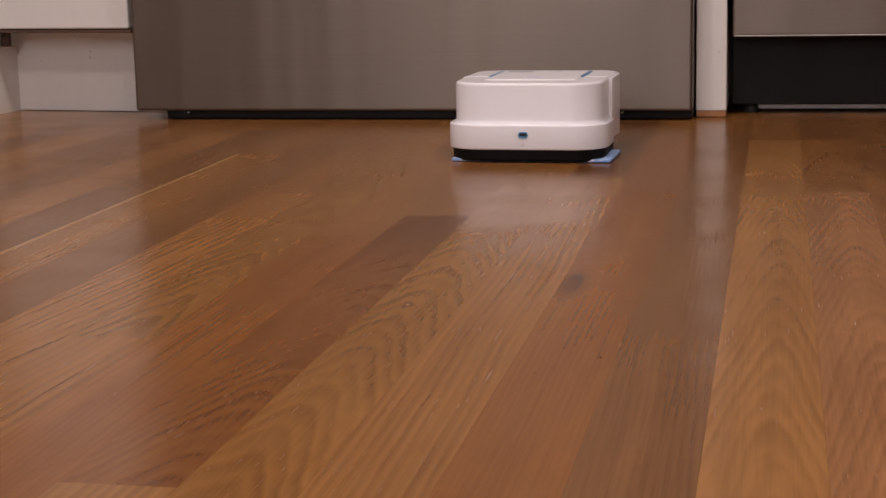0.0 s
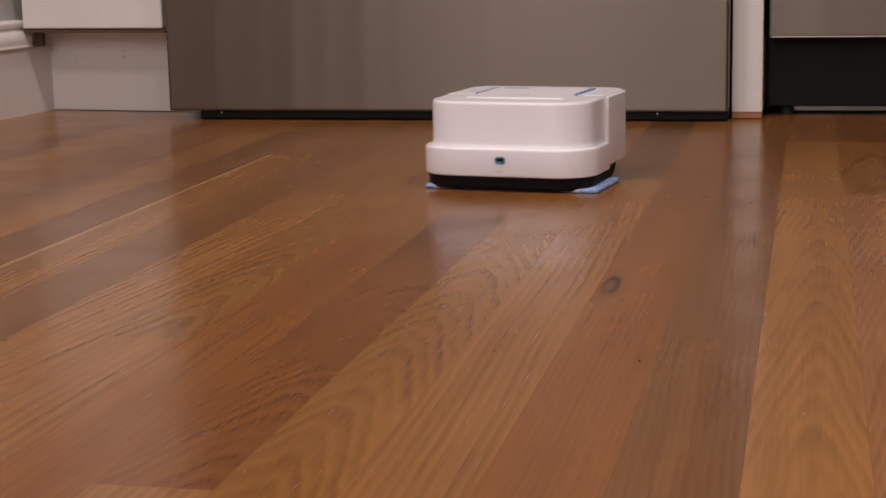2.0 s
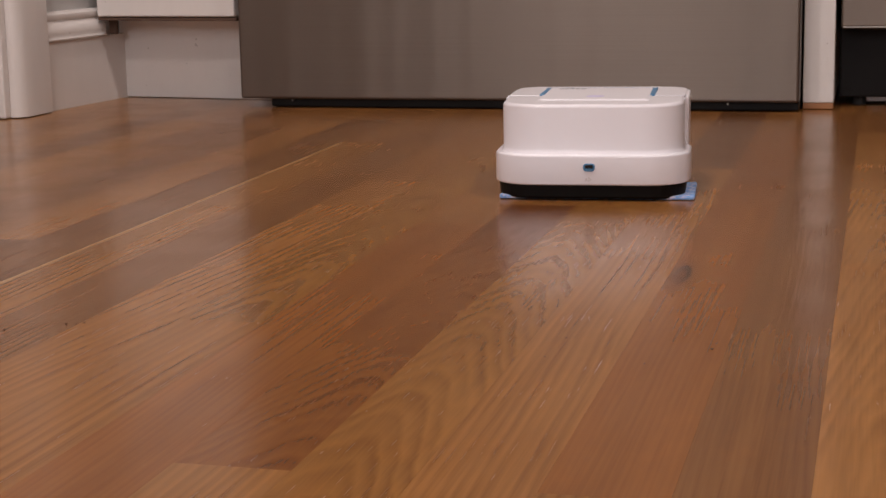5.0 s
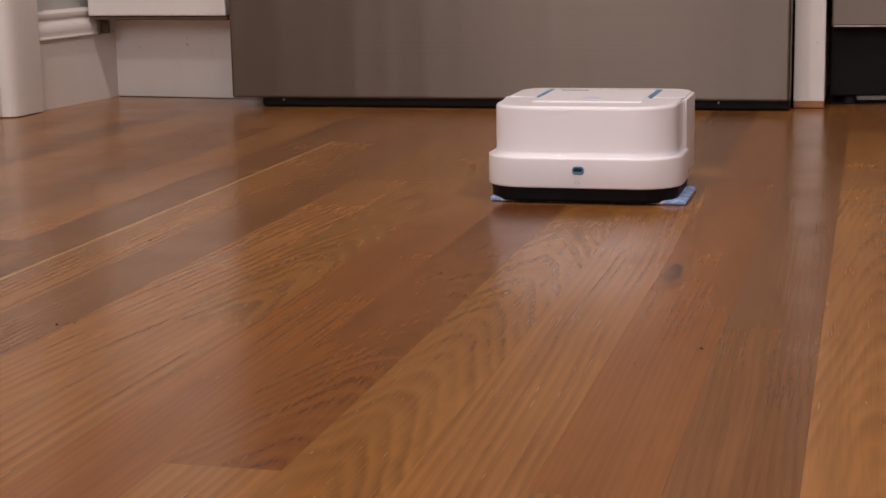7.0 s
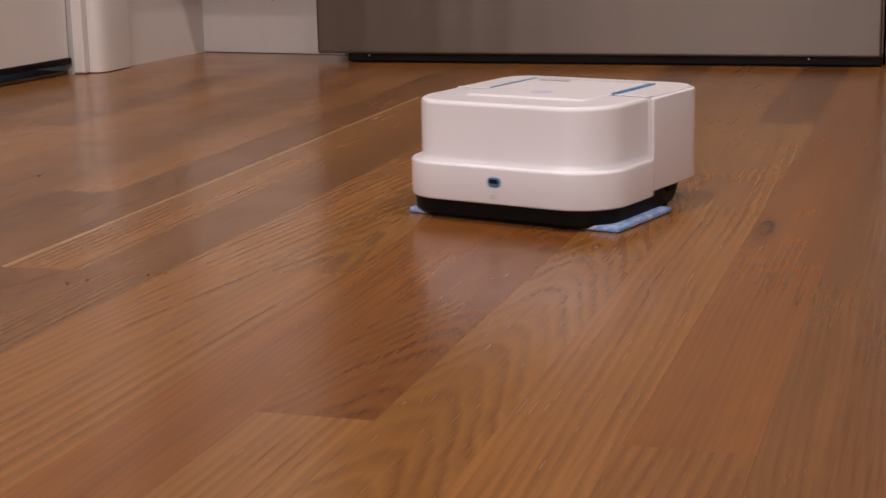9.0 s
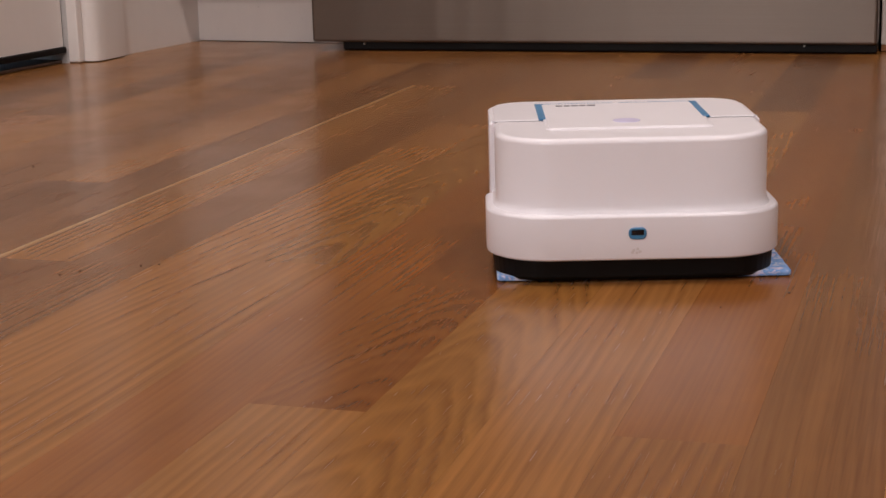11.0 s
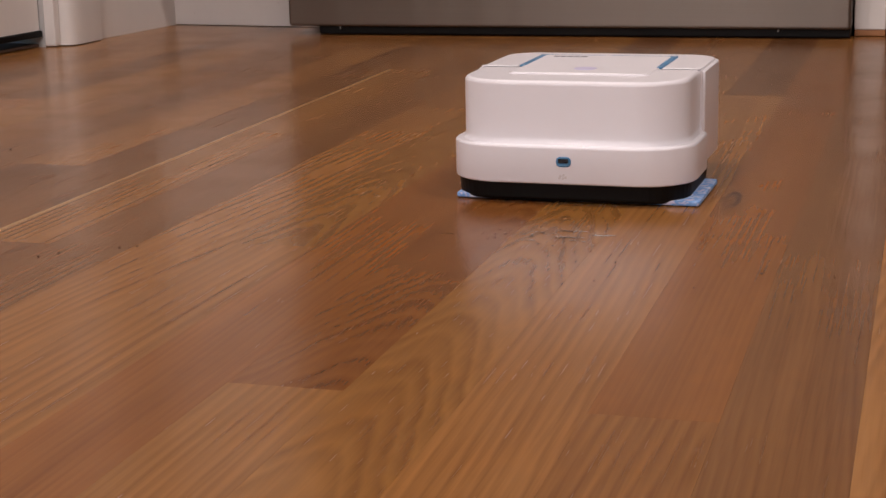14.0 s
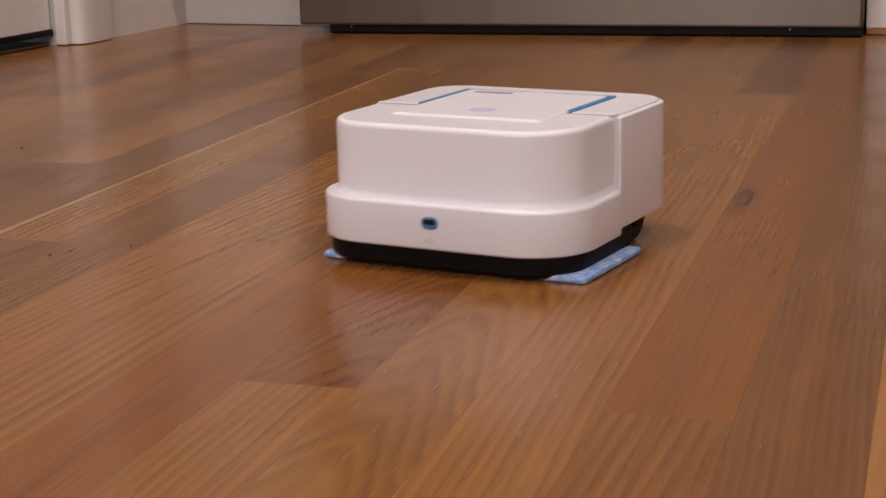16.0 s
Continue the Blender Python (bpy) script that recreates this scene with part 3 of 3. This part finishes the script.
# boards whose cut shows well: (strip, number of the board from near) and its digits
CUT = {(0, 1): 0.486, (0, 2): 0.472, (1, 1): 0.476, (2, 1): 0.047, (3, 0): 0.154, (3, 1): 0.949, (4, 1): 0.145, (4, 2): 0.356, (5, 0): 0.563, (5, 1): 0.583, (5, 2): 0.374, (6, 0): 0.045, (6, 1): 0.393, (6, 2): 0.678, (7, 1): 0.958, (8, 0): 0.153, (8, 1): 0.473, (8, 2): 0.582, (9, 1): 0.264, (10, 1): 0.247, (11, 1): 0.955, (12, 1): 0.342, (13, 1): 0.846}


def plank(k, y0, y1, tone, cut):
    """One board of strip k; its mesh is shared by boards of the same length."""
    length = round(y1 - y0, 3)
    if length not in plank_mesh:
        bm = bmesh.new()
        g = 0.00004
        lo = [(-STRIP / 2 + g, g), (STRIP / 2 - g, g), (STRIP / 2 - g, length - g), (-STRIP / 2 + g, length - g)]
        rings = [[bm.verts.new((x, y, z)) for x, y in lo] for z in (-0.016, 0.0)]
        for a, b in zip(rings, rings[1:]):
            for i in range(4):
                bm.faces.new((a[i], a[(i + 1) % 4], b[(i + 1) % 4], b[i]))
        bm.faces.new(rings[1])
        bmesh.ops.recalc_face_normals(bm, faces=bm.faces[:])
        me = bpy.data.meshes.new("plank")
        bm.to_mesh(me)
        bm.free()
        me.materials.append(OAK)
        plank_mesh[length] = me
    ob = new("plank", plank_mesh[length])
    ob.matrix_world = pose(EDGE - (k - 0.5) * STRIP, y0, 0.0)
    f = rng.uniform(0.94, 1.06)
    ob.color = (*[c * f for c in TONES[tone]], cut)
    used.setdefault(k, []).append(ob)
    ob.parent = floor
    return ob


for k in range(-8, 24):
    seams, tones = KNOWN.get(k, ((), ()))
    ys, ts = list(seams), list(tones)
    cuts = [CUT.get((k, i), rng.random()) for i in range(len(ts))]
    if not ys:
        ys = [rng.uniform(0.3, 1.2)]
    while len(ts) < len(ys) + 1:
        ts.append(rng.choice(list(TONES))), cuts.append(rng.random())
    while ys[0] > 0.35:
        ys.insert(0, max(0.1, ys[0] - rng.uniform(0.45, 1.0))), ts.insert(0, rng.choice(list(TONES))), cuts.insert(0, rng.random())
    while ys[-1] < 2.25:
        ys.append(ys[-1] + rng.uniform(0.4, 0.95)), ts.append(rng.choice(list(TONES))), cuts.append(rng.random())
    ends = [-0.6] + ys + [2.86]
    if ends[-2] > 2.8:
        ends[-2:] = [2.86]
    for y0, y1, tone, cut in zip(ends, ends[1:], ts, cuts):
        plank(k, y0, y1, tone, cut)
# boards with a mark of their own: the strip, a place along it and the wood
for k, y, wood in ((3, 1.14, KNOT), (5, 1.05, CHIP), (11, 1.2, SAP), (6, 1.2, HEART)):
    for ob in used[k]:
        y0 = ob.matrix_world.translation.y
        if y0 < y < y0 + ob.dimensions.y:
            me = ob.data.copy()
            me.materials[0] = wood
            ob.data = me

# strips beyond the part of the floor that the camera passes, joined
bm = bmesh.new()
for k in list(range(-50, -8)) + list(range(24, 54)):
    y = -2.4 + rng.uniform(0, 0.6)
    x = EDGE - (k - 0.5) * STRIP
    for a, b in ((-2.4, y), (y, y + 1.1), (y + 1.1, y + 2.3), (y + 2.3, 2.86)):
        add_box(bm, (x - STRIP / 2 + 0.0003, a + 0.0003, -0.016), (x + STRIP / 2 - 0.0003, b - 0.0003, 0))
for k in range(-8, 24):
    x = EDGE - (k - 0.5) * STRIP
    y = -1.6 + rng.uniform(-0.4, 0.5)
    for a, b in ((-2.4, y), (y, -0.6)):
        add_box(bm, (x - STRIP / 2 + 0.0003, a + 0.0003, -0.016), (x + STRIP / 2 - 0.0003, b - 0.0003, 0))
rest = obj("floor_strips", bm, OAK, floor)
rest.color = (*TONES["tan"], 1)
tagged(rest, kind="stuff")

# ---------------------------------------------------------------- grit on the floor
GRIT = [(-0.527, 0.887, 0.0014), (-0.519, 0.898, 0.0014), (-0.488, 0.919, 0.0012), (-0.478, 0.924, 0.0011), (-0.482, 0.921, 0.0008), (-0.089, 0.929, 0.0013), (-0.048, 0.929, 0.0009),
        (-0.753, 1.239, 0.0016), (-0.549, 1.196, 0.0012), (-0.344, 1.119, 0.0013), (-0.179, 0.895, 0.0007), (-0.122, 0.890, 0.0008), (-0.175, 0.940, 0.0009)]
for gx, gy, gs in GRIT:
    bm = bmesh.new()
    bmesh.ops.create_icosphere(bm, subdivisions=1, radius=gs * 0.75)
    for v in bm.verts:
        v.co = Vector((v.co.x * rng.uniform(0.7, 1.3), v.co.y * rng.uniform(0.7, 1.3), v.co.z * 0.5 * rng.uniform(0.7, 1.2)))
    ob = obj("crumb", bm, CRUMB, None, "", False, pose(gx, gy, gs * 0.28))
    tagged(ob, "tiny dark crumb of dirt on the oak floor", "crumb", "crumbs on the floor")


# ---------------------------------------------------------------- water sprayed ahead of the robot
def water_spray():
    """Thin wet streaks, origin in the middle of them on the floor."""
    bm = bmesh.new()
    wet = random.Random(4)
    for i in range(38):
        cx, cy = wet.gauss(0, 0.022), wet.gauss(0, 0.013)
        if i % 4 == 0:
            sx, sy = wet.uniform(0.003, 0.009), wet.uniform(0.0006, 0.0012)
        else:
            sx, sy = wet.uniform(0.0006, 0.0018), wet.uniform(0.0005, 0.0012)
        ring = []
        bend = wet.uniform(-0.003, 0.003)
        for j in range(12):
            a = 2 * math.pi * j / 12
            rr = wet.uniform(0.75, 1.2)
            ring.append((cx + sx * rr * math.cos(a), cy + sy * rr * math.sin(a) + bend * math.cos(a) ** 2))
        lo = [bm.verts.new((x, y, 0.00035)) for x, y in ring]
        hi = [bm.verts.new((cx + (x - cx) * 0.5, cy + (y - cy) * 0.5 + bend * 0.2, 0.00055)) for x, y in ring]
        for j in range(12):
            bm.faces.new((lo[j], lo[(j + 1) % 12], hi[(j + 1) % 12], hi[j]))
        bm.faces.new(hi), bm.faces.new(lo[::-1])
    ob = obj("water_spray", bm, WATER, None, "", True)
    return tagged(ob, "small wet streaks of sprayed water on the oak floor", "water", kind="stuff")


spray = water_spray()

# ---------------------------------------------------------------- what moves
def motions():
    rows = [
        (0, -0.2528, 1.8231, -2),
        (0.5, -0.253, 1.8225, -2),
        (1, -0.2529, 1.8233, -2.03),
        (1.5, -0.2531, 1.7735, -1.33),
        (2, -0.27, 1.6295, -7.98),
        (2.5, -0.3037, 1.5029, -15.96),
        (3, -0.3069, 1.4931, -17),
        (3.5, -0.2835, 1.5711, -7.38),
        (4, -0.2688, 1.6644, 2.25),
        (4.2, -0.2679, 1.644, 1.74),
        (6.3, -0.224, 1.3899, 11.04),
        (6.5, -0.2361, 1.4444, 5.23),
        (7, -0.2418, 1.4919, -0.35),
        (7.5, -0.2488, 1.3985, -5.2),
        (8, -0.2803, 1.2418, -13.58),
        (8.5, -0.305, 1.1627, -17.79),
        (9, -0.2918, 1.1949, -15.6),
        (9.2, -0.2788, 1.2191, -11.55),
        (11.3, -0.1978, 1.0033, 17.92),
        (11.6, -0.1982, 1.0064, 18.65),
        (12, -0.2138, 1.0493, 13.71),
        (12.3, -0.2313, 1.1214, 5.5),
        (12.6, -0.2376, 1.1814, -1.08),
        (13.5, -0.2376, 1.1817, -1.35),
        (14.5, -0.2376, 1.1817, -1.35),
        (15, -0.2376, 1.1817, -1.35),
        (15.3, -0.238, 1.1494, -1.22),
        (15.6, -0.2434, 1.0863, -4.43),
        (15.8, -0.2533, 1.0212, -8.0),
        (16, -0.2618, 0.9700, -11.8),
    ]
    walk(robot, [(t, pose(x, y, 0, 0, 0, a)) for t, x, y, a in rows])
    # the water rides inside the tank, leaves by the nozzle and lies on the floor from then on
    inside = Matrix.Translation((0, -0.03, 0.05))
    ride = [(t, pose(x, y, 0, 0, 0, a) @ inside) for t, x, y, a in rows if t <= 12.6]
    rest = pose(-0.240, 1.005, 0, 0, 0, 0)
    walk(spray, ride + [(13.0, ride[-1][1]), (13.3, rest), (13.6, rest), (16.0, rest)])


motions()
